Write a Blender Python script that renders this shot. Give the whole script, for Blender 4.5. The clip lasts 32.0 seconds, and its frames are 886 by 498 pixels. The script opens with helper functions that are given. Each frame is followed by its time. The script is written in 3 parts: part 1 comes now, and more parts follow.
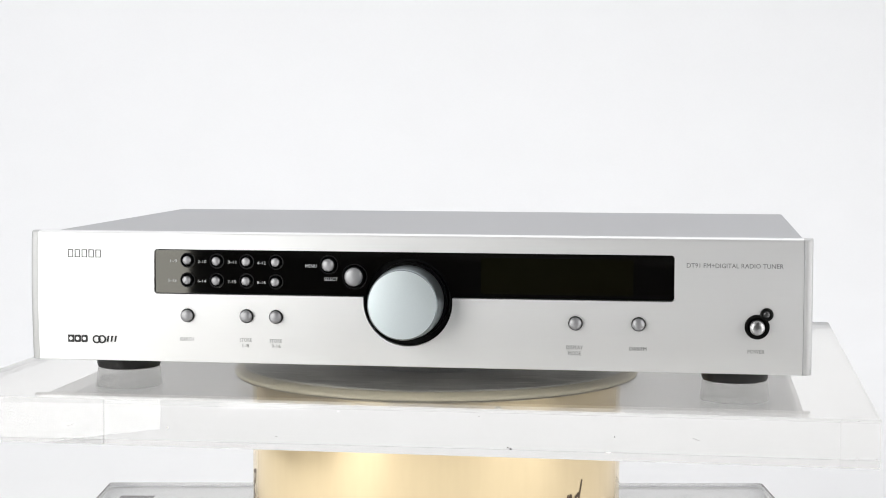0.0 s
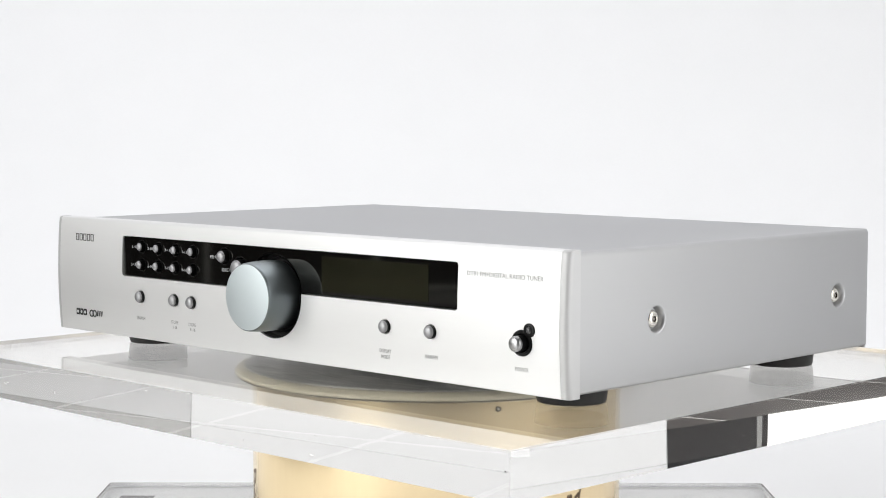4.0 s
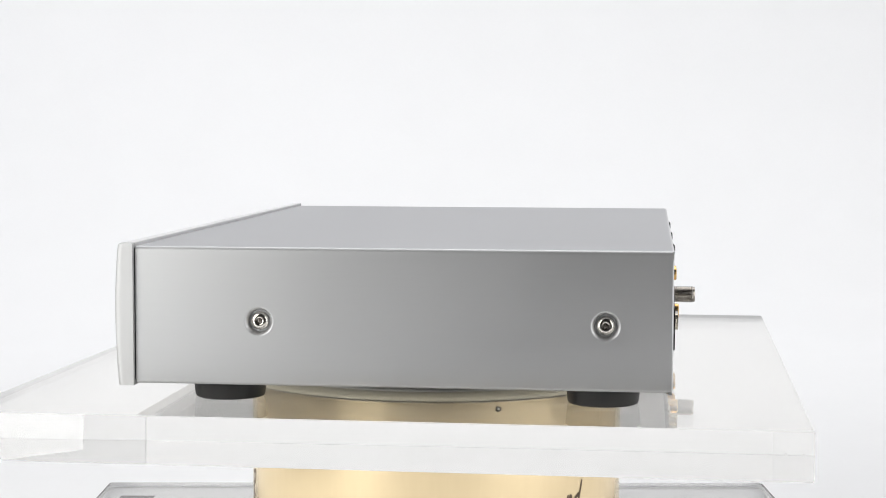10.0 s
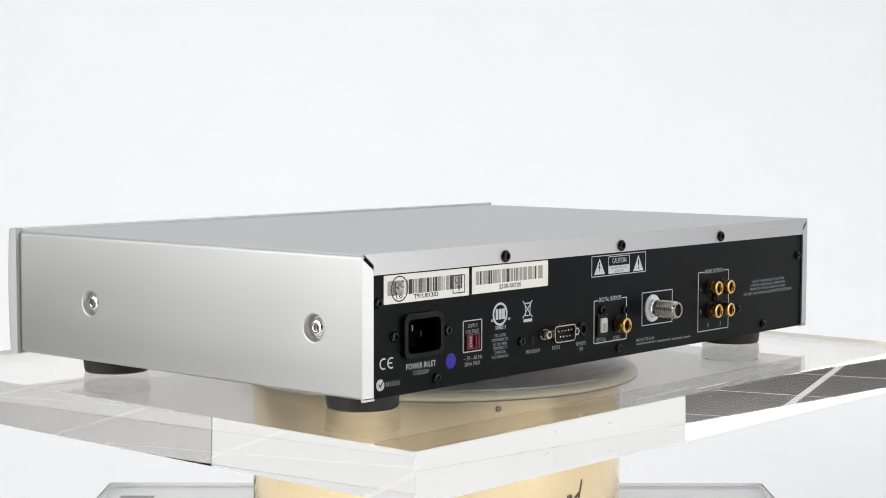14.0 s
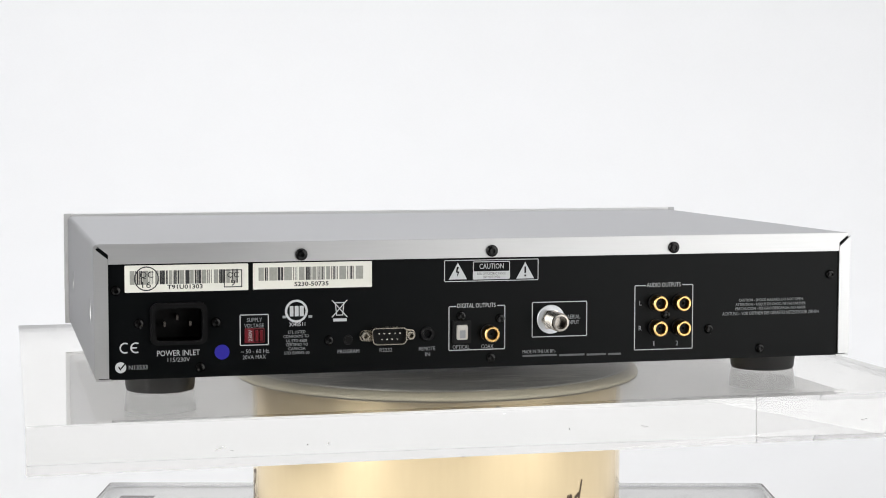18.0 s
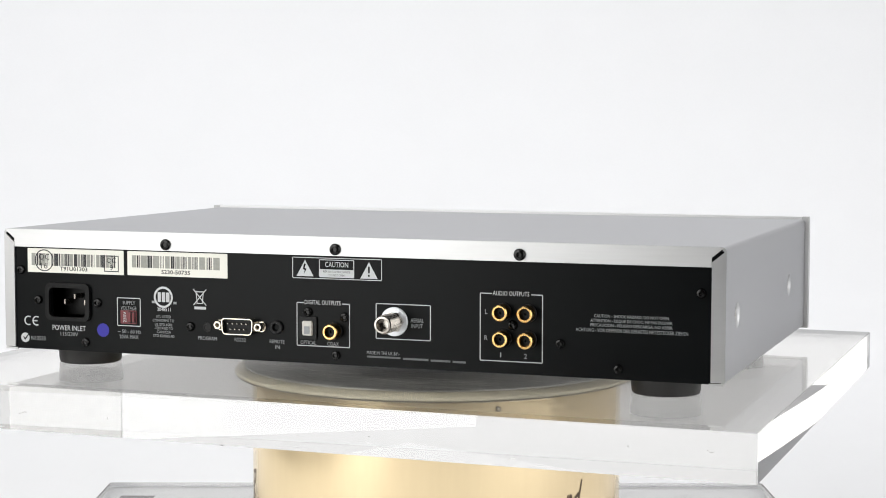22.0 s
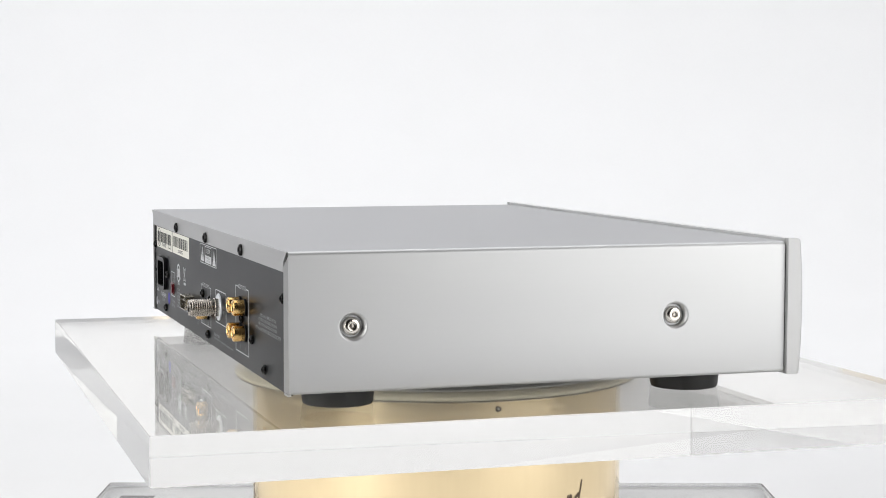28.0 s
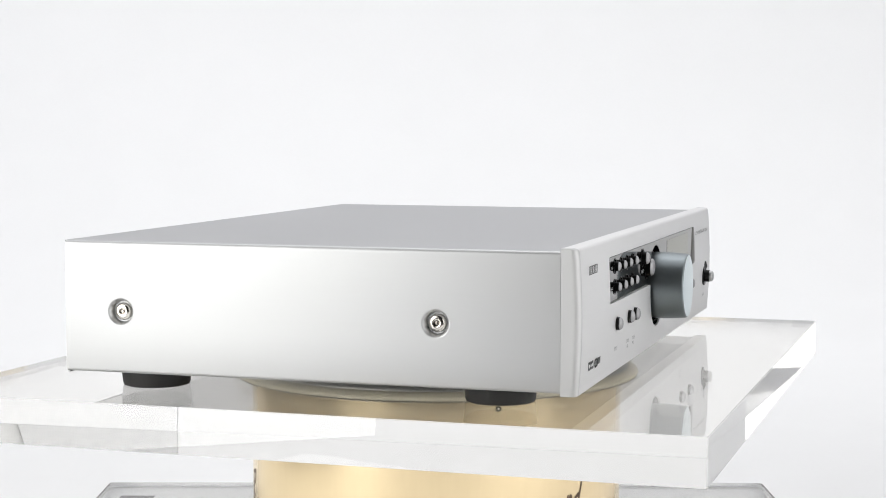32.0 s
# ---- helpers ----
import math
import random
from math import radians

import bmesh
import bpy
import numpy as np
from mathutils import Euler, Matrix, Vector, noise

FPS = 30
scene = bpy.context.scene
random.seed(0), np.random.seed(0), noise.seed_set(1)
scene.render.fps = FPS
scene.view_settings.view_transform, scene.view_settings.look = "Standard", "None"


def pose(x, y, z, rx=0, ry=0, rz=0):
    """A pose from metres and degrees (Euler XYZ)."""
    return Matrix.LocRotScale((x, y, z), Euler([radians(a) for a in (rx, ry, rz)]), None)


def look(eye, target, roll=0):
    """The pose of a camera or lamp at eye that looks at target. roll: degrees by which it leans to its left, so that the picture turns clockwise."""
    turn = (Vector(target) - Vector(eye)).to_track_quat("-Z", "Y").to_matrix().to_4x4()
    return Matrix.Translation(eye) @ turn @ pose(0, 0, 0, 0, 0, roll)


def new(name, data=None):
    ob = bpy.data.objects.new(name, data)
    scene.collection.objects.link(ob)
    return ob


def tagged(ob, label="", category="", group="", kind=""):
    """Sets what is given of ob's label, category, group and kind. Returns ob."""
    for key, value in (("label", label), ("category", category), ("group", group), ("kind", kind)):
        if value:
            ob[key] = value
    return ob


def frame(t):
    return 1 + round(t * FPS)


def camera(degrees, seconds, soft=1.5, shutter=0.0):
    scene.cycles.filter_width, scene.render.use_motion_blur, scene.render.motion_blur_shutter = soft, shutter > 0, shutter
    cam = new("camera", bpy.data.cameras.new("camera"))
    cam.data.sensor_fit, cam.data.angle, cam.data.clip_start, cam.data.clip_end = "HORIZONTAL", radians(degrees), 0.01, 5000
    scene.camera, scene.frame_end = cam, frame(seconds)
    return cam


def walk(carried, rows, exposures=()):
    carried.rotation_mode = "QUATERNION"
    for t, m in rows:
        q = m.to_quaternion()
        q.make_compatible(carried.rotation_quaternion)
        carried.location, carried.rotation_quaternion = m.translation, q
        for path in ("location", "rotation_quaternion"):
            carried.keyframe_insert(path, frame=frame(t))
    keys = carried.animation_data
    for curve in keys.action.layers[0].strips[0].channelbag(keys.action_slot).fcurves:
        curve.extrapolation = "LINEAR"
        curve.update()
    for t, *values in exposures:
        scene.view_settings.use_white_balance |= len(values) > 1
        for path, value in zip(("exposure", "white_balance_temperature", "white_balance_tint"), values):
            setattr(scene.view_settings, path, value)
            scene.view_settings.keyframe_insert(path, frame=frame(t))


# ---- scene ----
# The camera stands still before a turntable.
cam = camera(28.486, 32.0, soft=1.0)
HERE = Matrix.Translation((0, -1.1044, 0.1471)) @ pose(0, 0, 0, 85.807, 0, -0.206) @ pose(0, 0, 0, 0, 0, 0.103)
walk(cam, [(0.0, HERE), (32.0, HERE)])


# Degrees through which the platter has turned, second by second.
TURNS = [8.48, 17.26, 26.15, 35.13, 44.15, 53.15, 62.09, 70.94, 79.69, 88.34, 96.92, 105.45, 113.94, 122.44, 130.96, 139.57, 148.31, 156.92, 165.44, 173.99, 182.77, 191.42, 200.13, 208.65, 217.24, 226.15, 234.70, 243.27, 252.09, 261.03, 269.99, 278.81, 287.16]


# ---- world and lamps ----
world = bpy.data.worlds.new("studio_dark")
scene.world = world
world.use_nodes = True
world.node_tree.nodes["Background"].inputs[0].default_value = (0.8, 0.9, 1.0, 1)
world.node_tree.nodes["Background"].inputs[1].default_value = 0.02
scene.view_settings.exposure = -0.055


def softbox(name, eye, target, width, height, watts, colour=(1, 1, 1), spread=180):
    data = bpy.data.lights.new(name, "AREA")
    data.shape, data.size, data.size_y = "RECTANGLE", width, height
    data.energy, data.color, data.spread = watts, colour, radians(spread)
    ob = new(name, data)
    ob.matrix_world = look(eye, target)
    return ob


softbox("softbox_lamp", (-0.575, -0.63, 0.28), (0.225, -0.05, 0.22), 0.425, 0.84, 4.0, (0.998, 1.0, 0.968))
softbox("softbox_lamp", (-1.28, -0.33, 0.57), (0.15, 0.10, 0.40), 0.69, 1.04, 5.75, (0.998, 1.0, 0.968))
softbox("softbox_lamp", (0.655, -0.74, 0.28), (-0.338, -0.622, 0.22), 0.93, 0.84, 5.35, (1.0, 0.998, 0.975))
# Unseen fill added overhead, broad as a lit ceiling, to brighten paper and floor.
softbox("overhead_fill", (0.1, 0.85, 2.4), (0.1, 0.85, 0), 3.6, 2.6, 36.5, (1.0, 0.995, 1.0))
softbox("backdrop_lamp", (0, 0.95, 2.2), (0, 1.95, 0.3), 3.0, 0.5, 22.0, (0.985, 0.993, 1.0))


# ---- materials ----
def material(name, colour, rough=0.5, metal=0.0, grain=None, vary=0.06, bump=0.0, rough_vary=0.0, anis=0.0, **more):
    """A surface with colour variation at two scales; grain is the noise's stretch per axis."""
    m = bpy.data.materials.new(name)
    m.use_nodes = True
    nodes, links = m.node_tree.nodes, m.node_tree.links
    b = nodes["Principled BSDF"]
    b.inputs["Roughness"].default_value, b.inputs["Metallic"].default_value = rough, metal
    for key, value in more.items():
        b.inputs[key.replace("_", " ")].default_value = value
    if anis:
        b.inputs["Anisotropic"].default_value = anis
    co = nodes.new("ShaderNodeTexCoord")
    mp = nodes.new("ShaderNodeMapping")
    mp.inputs["Scale"].default_value = grain or (60, 60, 60)
    links.new(co.outputs["Object"], mp.inputs["Vector"])
    fine, broad = nodes.new("ShaderNodeTexNoise"), nodes.new("ShaderNodeTexNoise")
    fine.inputs["Scale"].default_value, fine.inputs["Detail"].default_value = 10, 6
    links.new(mp.outputs["Vector"], fine.inputs["Vector"])
    broad.inputs["Scale"].default_value, broad.inputs["Detail"].default_value = 9, 3
    links.new(co.outputs["Object"], broad.inputs["Vector"])
    add = nodes.new("ShaderNodeMath")
    add.operation = "ADD"
    links.new(fine.outputs["Fac"], add.inputs[0])
    links.new(broad.outputs["Fac"], add.inputs[1])
    ramp = nodes.new("ShaderNodeValToRGB")
    half = nodes.new("ShaderNodeMath")
    half.operation = "MULTIPLY"
    half.inputs[1].default_value = 0.5
    links.new(add.outputs[0], half.inputs[0])
    links.new(half.outputs[0], ramp.inputs["Fac"])
    ramp.color_ramp.elements[0].position, ramp.color_ramp.elements[1].position = 0.3, 0.7
    ramp.color_ramp.elements[0].color = (*[max(0, c * (1 - vary)) for c in colour], 1)
    ramp.color_ramp.elements[1].color = (*[min(1, c * (1 + vary)) for c in colour], 1)
    links.new(ramp.outputs["Color"], b.inputs["Base Color"])
    if rough_vary:
        rr = nodes.new("ShaderNodeMapRange")
        rr.inputs["From Min"].default_value, rr.inputs["From Max"].default_value = 0.3, 0.7
        rr.inputs["To Min"].default_value, rr.inputs["To Max"].default_value = rough - rough_vary, rough + rough_vary
        links.new(half.outputs[0], rr.inputs["Value"])
        links.new(rr.outputs["Result"], b.inputs["Roughness"])
    if bump:
        bp = nodes.new("ShaderNodeBump")
        bp.inputs["Strength"].default_value, bp.inputs["Distance"].default_value = bump, 0.0002
        links.new(fine.outputs["Fac"], bp.inputs["Height"])
        links.new(bp.outputs["Normal"], b.inputs["Normal"])
    return m


PANEL = material("satin_silver_panel", (0.855, 0.855, 0.86), 0.56, 1.0, (4, 120, 120), 0.012, 0.02, 0.02, Specular_Tint=(0.46, 0.46, 0.47, 1))
CAP = material("satin_silver_end_cap", (0.66, 0.66, 0.665), 0.7, 1.0, (4, 120, 120), 0.012, 0.02, 0.02, Specular_Tint=(0.46, 0.46, 0.47, 1))
COVER = material("brushed_silver_cover", (0.545, 0.548, 0.556), 0.48, 1.0, (120, 3, 120), 0.02, 0.03, 0.03, Specular_Tint=(0.58, 0.58, 0.6, 1))
LIP = material("bare_silver_lip", (0.62, 0.62, 0.625), 0.46, 1.0, (5, 120, 120), 0.04, 0.05, 0.04)
KNOB = material("blue_grey_knob", (0.232, 0.26, 0.274), 0.42, 1.0, (90, 90, 90), 0.03, 0.03, 0.02)
KNOB_FACE = material("pale_blue_grey_knob_face", (0.70, 0.765, 0.79), 0.5, 1.0, (90, 90, 90), 0.02, 0.02, 0.02)
BUTTON = material("silver_button", (0.42, 0.42, 0.435), 0.52, 1.0, (90, 90, 90), 0.03)
SMOKE = material("black_gloss_window", (0.002, 0.002, 0.002), 0.04, 0.0, None, 0.2, IOR=1.72, Specular_Tint=(1.0, 0.97, 0.88, 1))
DISPLAY = material("tinted_display", (0.002, 0.002, 0.0008), 0.12, 0.0, None, 0.15, IOR=2.1, Specular_Tint=(1.0, 0.98, 0.62, 1))
HOLE = material("black_satin_collar", (0.005, 0.005, 0.005), 0.35, 0.0, None, 0.2, IOR=1.3)
INK = material("dark_grey_print", (0.03, 0.03, 0.032), 0.6, 0.0, None, 0.2)
INK_PALE = material("mid_grey_print", (0.27, 0.27, 0.275), 0.55, 0.7, None, 0.1)
FAINT_INK = material("faint_grey_print", (0.13, 0.135, 0.14), 0.6, 0.0, None, 0.2)
BAR_GREY = material("grey_print", (0.33, 0.33, 0.3), 0.6, 0.0, None, 0.2)
WHITE_INK = material("white_print", (0.56, 0.575, 0.59), 0.6, 0.0, None, 0.1)
GREY_INK = material("pale_grey_print", (0.31, 0.32, 0.335), 0.6, 0.0, None, 0.1)
BLACK = material("matt_black_steel", (0.002, 0.0026, 0.0031), 0.34, 0.0, (200, 200, 200), 0.25, 0.1, 0.05, IOR=1.21)
PLASTIC = material("black_plastic", (0.005, 0.005, 0.0055), 0.38, 0.0, None, 0.2, 0.05, 0.05, IOR=1.3)
INLET = material("gloss_black_plastic", (0.006, 0.006, 0.0065), 0.34, 0.0, None, 0.2, 0.03, 0.04, IOR=1.26)
RUBBER = material("black_rubber", (0.009, 0.0085, 0.0085), 0.55, 0.0, None, 0.2, 0.08, 0.08)
SCREW = material("blackened_screw", (0.0025, 0.0025, 0.0025), 0.22, 0.0, None, 0.2, IOR=1.35)
STEEL = material("nickel_steel", (0.72, 0.69, 0.64), 0.18, 1.0, None, 0.06, 0.02, 0.04)
SHELL = material("tinned_steel_shell", (0.58, 0.54, 0.46), 0.24, 1.0, None, 0.1, 0.03, 0.05)
DULL = material("dull_nickel_thread", (0.44, 0.41, 0.375), 0.25, 1.0, None, 0.1)
GOLD = material("gold_plate", (0.78, 0.51, 0.2), 0.22, 1.0, None, 0.05)
LABEL = material("off_white_label", (0.84, 0.83, 0.76), 0.5, 0.0, None, 0.03, 0.03)
RED = material("red_plastic", (0.13, 0.004, 0.01), 0.3, 0.0, None, 0.08)
BLUE = material("blue_sticker", (0.012, 0.006, 0.31), 0.5, 0.0, None, 0.08)
IVORY = material("ivory_plastic", (0.6, 0.58, 0.54), 0.4, 0.0, None, 0.05)
ZINC = material("white_zinc_washer", (0.74, 0.76, 0.8), 0.4, 0.5, None, 0.06)
CLEAR = material("clear_acrylic", (0.998, 0.984, 0.95), 0.0, 0.0, None, 0.002, IOR=1.49, Transmission_Weight=1.0)
CLEAR_EDGE = material("polished_acrylic_edge", (0.998, 0.99, 0.965), 0.0, 0.0, (6, 6, 60), 0.002, IOR=1.49, Transmission_Weight=1.0)
PLATTER_TOP = material("scratched_grey_metal", (0.72, 0.71, 0.69), 0.35, 0.4, (3, 80, 80), 0.85, 1.0, 0.15)
# For platter scratches: the glint of bare metal is painted in as near-white.
GLINT = material("scratch_with_painted_glint", (0.97, 0.96, 0.92), 0.5, 0.0, None, 0.05, 0.1)
PLATTER_RIM = material("frosted_acrylic_rim", (0.98, 0.9, 0.7), 0.4, 0.0, (20, 20, 300), 0.02, 0.1, 0.05)
FOIL = material("gold_foil_sleeve", (0.93, 0.75, 0.47), 0.15, 0.6, (30, 30, 4), 0.03, 0.04, 0.03)
SCRIPT = material("dark_brown_script", (0.10, 0.06, 0.03), 0.4, 0.0, None, 0.1)
EDGE_GREY = material("grey_acrylic_edge", (0.22, 0.21, 0.21), 0.5, 0.0, (4, 4, 200), 0.2, 0.1)
SCRATCH = material("pale_grey_scratch", (0.72, 0.71, 0.69), 0.6, 0.0, None, 0.1)
SCUFF = material("dark_scuff", (0.12, 0.11, 0.10), 0.6, 0.0, None, 0.2)
CHROME = material("polished_chrome", (0.46, 0.46, 0.47), 0.33, 1.0, None, 0.04)
LENS = material("smoked_lamp_lens", (0.05, 0.05, 0.052), 0.08, 0.0, None, 0.1, IOR=1.6)
PAPER = material("white_backdrop_paper", (0.845, 0.848, 0.86), 0.7, 0.0, (30, 30, 30), 0.012, 0.02)
DARK_WALL = material("dark_studio_paint", (0.035, 0.033, 0.035), 0.7, 0.0, (4, 4, 4), 0.2, 0.05)
WHITE_LINE = material("pale_tile_joint", (0.75, 0.75, 0.73), 0.5, 0.0, None, 0.05)
FLOOR_TILE = material("dark_brown_floor_tile", (0.085, 0.072, 0.068), 0.4, 0.0, (3, 3, 3), 0.3, 0.05, 0.08, IOR=1.4)
WALL_TILE = material("dark_brown_wall_tile", (0.05, 0.043, 0.04), 0.5, 0.0, (3, 3, 3), 0.3, 0.05, IOR=1.3)
BROWN_WALL = material("dark_brown_wall_paint", (0.1, 0.09, 0.085), 0.6, 0.0, (3, 3, 3), 0.1, 0.05)
PALE_WALL = material("pale_grey_wall_paint", (0.86, 0.86, 0.85), 0.6, 0.0, (3, 3, 3), 0.05, 0.05)
K = 0.001


# ---- mesh helpers (millimetres) ----
def finish(bm, angle=35):
    me = bpy.data.meshes.new("mesh")
    bmesh.ops.recalc_face_normals(bm, faces=bm.faces)
    bm.to_mesh(me)
    bm.free()
    me.transform(Matrix.Diagonal((K, K, K, 1)))
    me.polygons.foreach_set("use_smooth", [True] * len(me.polygons))
    me.set_sharp_from_angle(angle=radians(angle))
    return me


def part(name, bm, mat, parent, label=""):
    """Links a bmesh (or a finished mesh) as one part under parent."""
    me = finish(bm) if isinstance(bm, bmesh.types.BMesh) else bm
    me.name = name
    me.materials.clear()
    me.materials.append(mat)
    ob = new(name, me)
    ob.parent = parent
    if label:
        ob["label"] = label
    return ob


def box(x0, x1, y0, y1, z0, z1, bevel=0.0, seg=2, bm=None):
    bm = bm or bmesh.new()
    r = bmesh.ops.create_cube(bm, size=1)
    bmesh.ops.transform(bm, verts=r["verts"], matrix=Matrix.Translation(((x0 + x1) / 2, (y0 + y1) / 2, (z0 + z1) / 2)) @ Matrix.Diagonal((abs(x1 - x0), abs(y1 - y0), abs(z1 - z0), 1)))
    if bevel:
        edges = list({e for v in r["verts"] for e in v.link_edges})
        bmesh.ops.bevel(bm, geom=edges, offset=bevel, segments=seg, affect="EDGES")
    return bm


def lathe(profile, at=(0, 0, 0), axis="z", seg=32, bm=None):
    """A turned form: profile is a list of (radius, height along the axis)."""
    bm = bm or bmesh.new()
    rings = []
    for r, h in profile:
        if r <= 1e-6:
            rings.append([bm.verts.new((0, 0, h))])
        else:
            rings.append([bm.verts.new((r * math.cos(2 * math.pi * i / seg), r * math.sin(2 * math.pi * i / seg), h)) for i in range(seg)])
    for a, b in zip(rings, rings[1:]):
        for i in range(seg):
            j = (i + 1) % seg
            if len(a) == 1 and len(b) > 1:
                bm.faces.new((a[0], b[i], b[j]))
            elif len(b) == 1 and len(a) > 1:
                bm.faces.new((a[i], a[j], b[0]))
            elif len(a) > 1:
                bm.faces.new((a[i], a[j], b[j], b[i]))
    m = {"z": Matrix(), "-y": pose(0, 0, 0, 90), "y": pose(0, 0, 0, -90), "x": pose(0, 0, 0, 0, 90), "-x": pose(0, 0, 0, 0, -90)}[axis]
    verts = [v for ring in rings for v in ring]
    bmesh.ops.transform(bm, verts=verts, matrix=Matrix.Translation(at) @ m)
    return bm


def prism(outline, y0, y1, bm=None):
    """A plate whose outline (x, z) is swept from y0 to y1."""
    bm = bm or bmesh.new()
    a = [bm.verts.new((x, y0, z)) for x, z in outline]
    b = [bm.verts.new((x, y1, z)) for x, z in outline]
    n = len(a)
    bm.faces.new(a)
    bm.faces.new(b[::-1])
    for i in range(n):
        bm.faces.new((a[i], b[i], b[(i + 1) % n], a[(i + 1) % n]))
    return bm


def cut(bm, cutters, angle=35):
    """The bmesh less the cutters, as a finished mesh."""
    a = new("work", finish(bm, angle))
    tools = []
    for c in cutters:
        t = new("work", finish(c, angle))
        mod = a.modifiers.new("cut", "BOOLEAN")
        mod.operation, mod.object, mod.solver = "DIFFERENCE", t, "EXACT"
        tools.append(t)
    bpy.context.view_layer.update()
    me = bpy.data.meshes.new_from_object(a.evaluated_get(bpy.context.evaluated_depsgraph_get()))
    for o in (a, *tools):
        bpy.data.objects.remove(o)
    me.polygons.foreach_set("use_smooth", [True] * len(me.polygons))
    me.set_sharp_from_angle(angle=radians(angle))
    return me


def rounded(x0, x1, z0, z1, r, n=5):
    pts = []
    for cx, cz, a in ((x1 - r, z1 - r, 0), (x0 + r, z1 - r, 90), (x0 + r, z0 + r, 180), (x1 - r, z0 + r, 270)):
        for i in range(n + 1):
            b = radians(a + 90 * i / n)
            pts.append((cx + r * math.cos(b), cz + r * math.sin(b)))
    return pts


def text_mesh(text, x, z, height, width, y, rear, shear=0.0, bold=0.0):
    c = bpy.data.curves.new("lettering", "FONT")
    c.body, c.align_x, c.align_y, c.extrude, c.resolution_u, c.shear = text, "CENTER", "CENTER", 0.0, 2, shear
    c.offset = bold
    o = new("lettering", c)
    bpy.context.view_layer.update()
    me = bpy.data.meshes.new_from_object(o.evaluated_get(bpy.context.evaluated_depsgraph_get()))
    bpy.data.objects.remove(o)
    xs, ys = [v.co.x for v in me.vertices], [v.co.y for v in me.vertices]
    mx, my = (min(xs) + max(xs)) / 2, (min(ys) + max(ys)) / 2
    sx = width / (max(xs) - min(xs)) if width else height / (max(ys) - min(ys))
    sy = height / (max(ys) - min(ys))
    s = -1 if rear else 1
    for v in me.vertices:
        v.co = ((x + s * (v.co.x - mx) * sx) * K, y * K, (z + (v.co.y - my) * sy) * K)
    return me


def writing(parent, text, x, z, height, width, mat, rear=True, label=""):
    return part("lettering", text_mesh(text, x, z, height, width, REAR + 0.12 if rear else front_y(z) - 0.12, rear), mat, parent, label)


def bar(parent, x0, z0, x1, z1, mat, y, name="printed_bar", thick=0.12):
    """A thin printed bar on the front (y below zero) or the rear."""
    s = 1 if y > 0 else -1
    lo, hi = sorted((x0, x1)), sorted((z0, z1))
    return part(name, box(lo[0], lo[1], *sorted((y + s * 0.02, y + s * thick)), hi[0], hi[1]), mat, parent)


def outline_box(parent, x0, z0, x1, z1, mat, w=0.45, gap=None):
    """A printed frame of rounded lines on the rear, with an opening in its top line."""
    (x0, x1), (z0, z1) = sorted((x0, x1)), sorted((z0, z1))
    bm = bmesh.new()
    y0, y1 = REAR + 0.02, REAR + 0.12
    box(x0, x0 + w, y0, y1, z0 + w, z1 - w, bm=bm)
    box(x1 - w, x1, y0, y1, z0 + w, z1 - w, bm=bm)
    box(x0 + 0.3, x1 - 0.3, y0, y1, z0, z0 + w, bm=bm)
    if gap:
        g0, g1 = sorted(gap)
        box(x0 + 0.3, g0, y0, y1, z1 - w, z1, bm=bm)
        box(g1, x1 - 0.3, y0, y1, z1 - w, z1, bm=bm)
    else:
        box(x0 + 0.3, x1 - 0.3, y0, y1, z1 - w, z1, bm=bm)
    return part("printed_frame", bm, mat, parent)


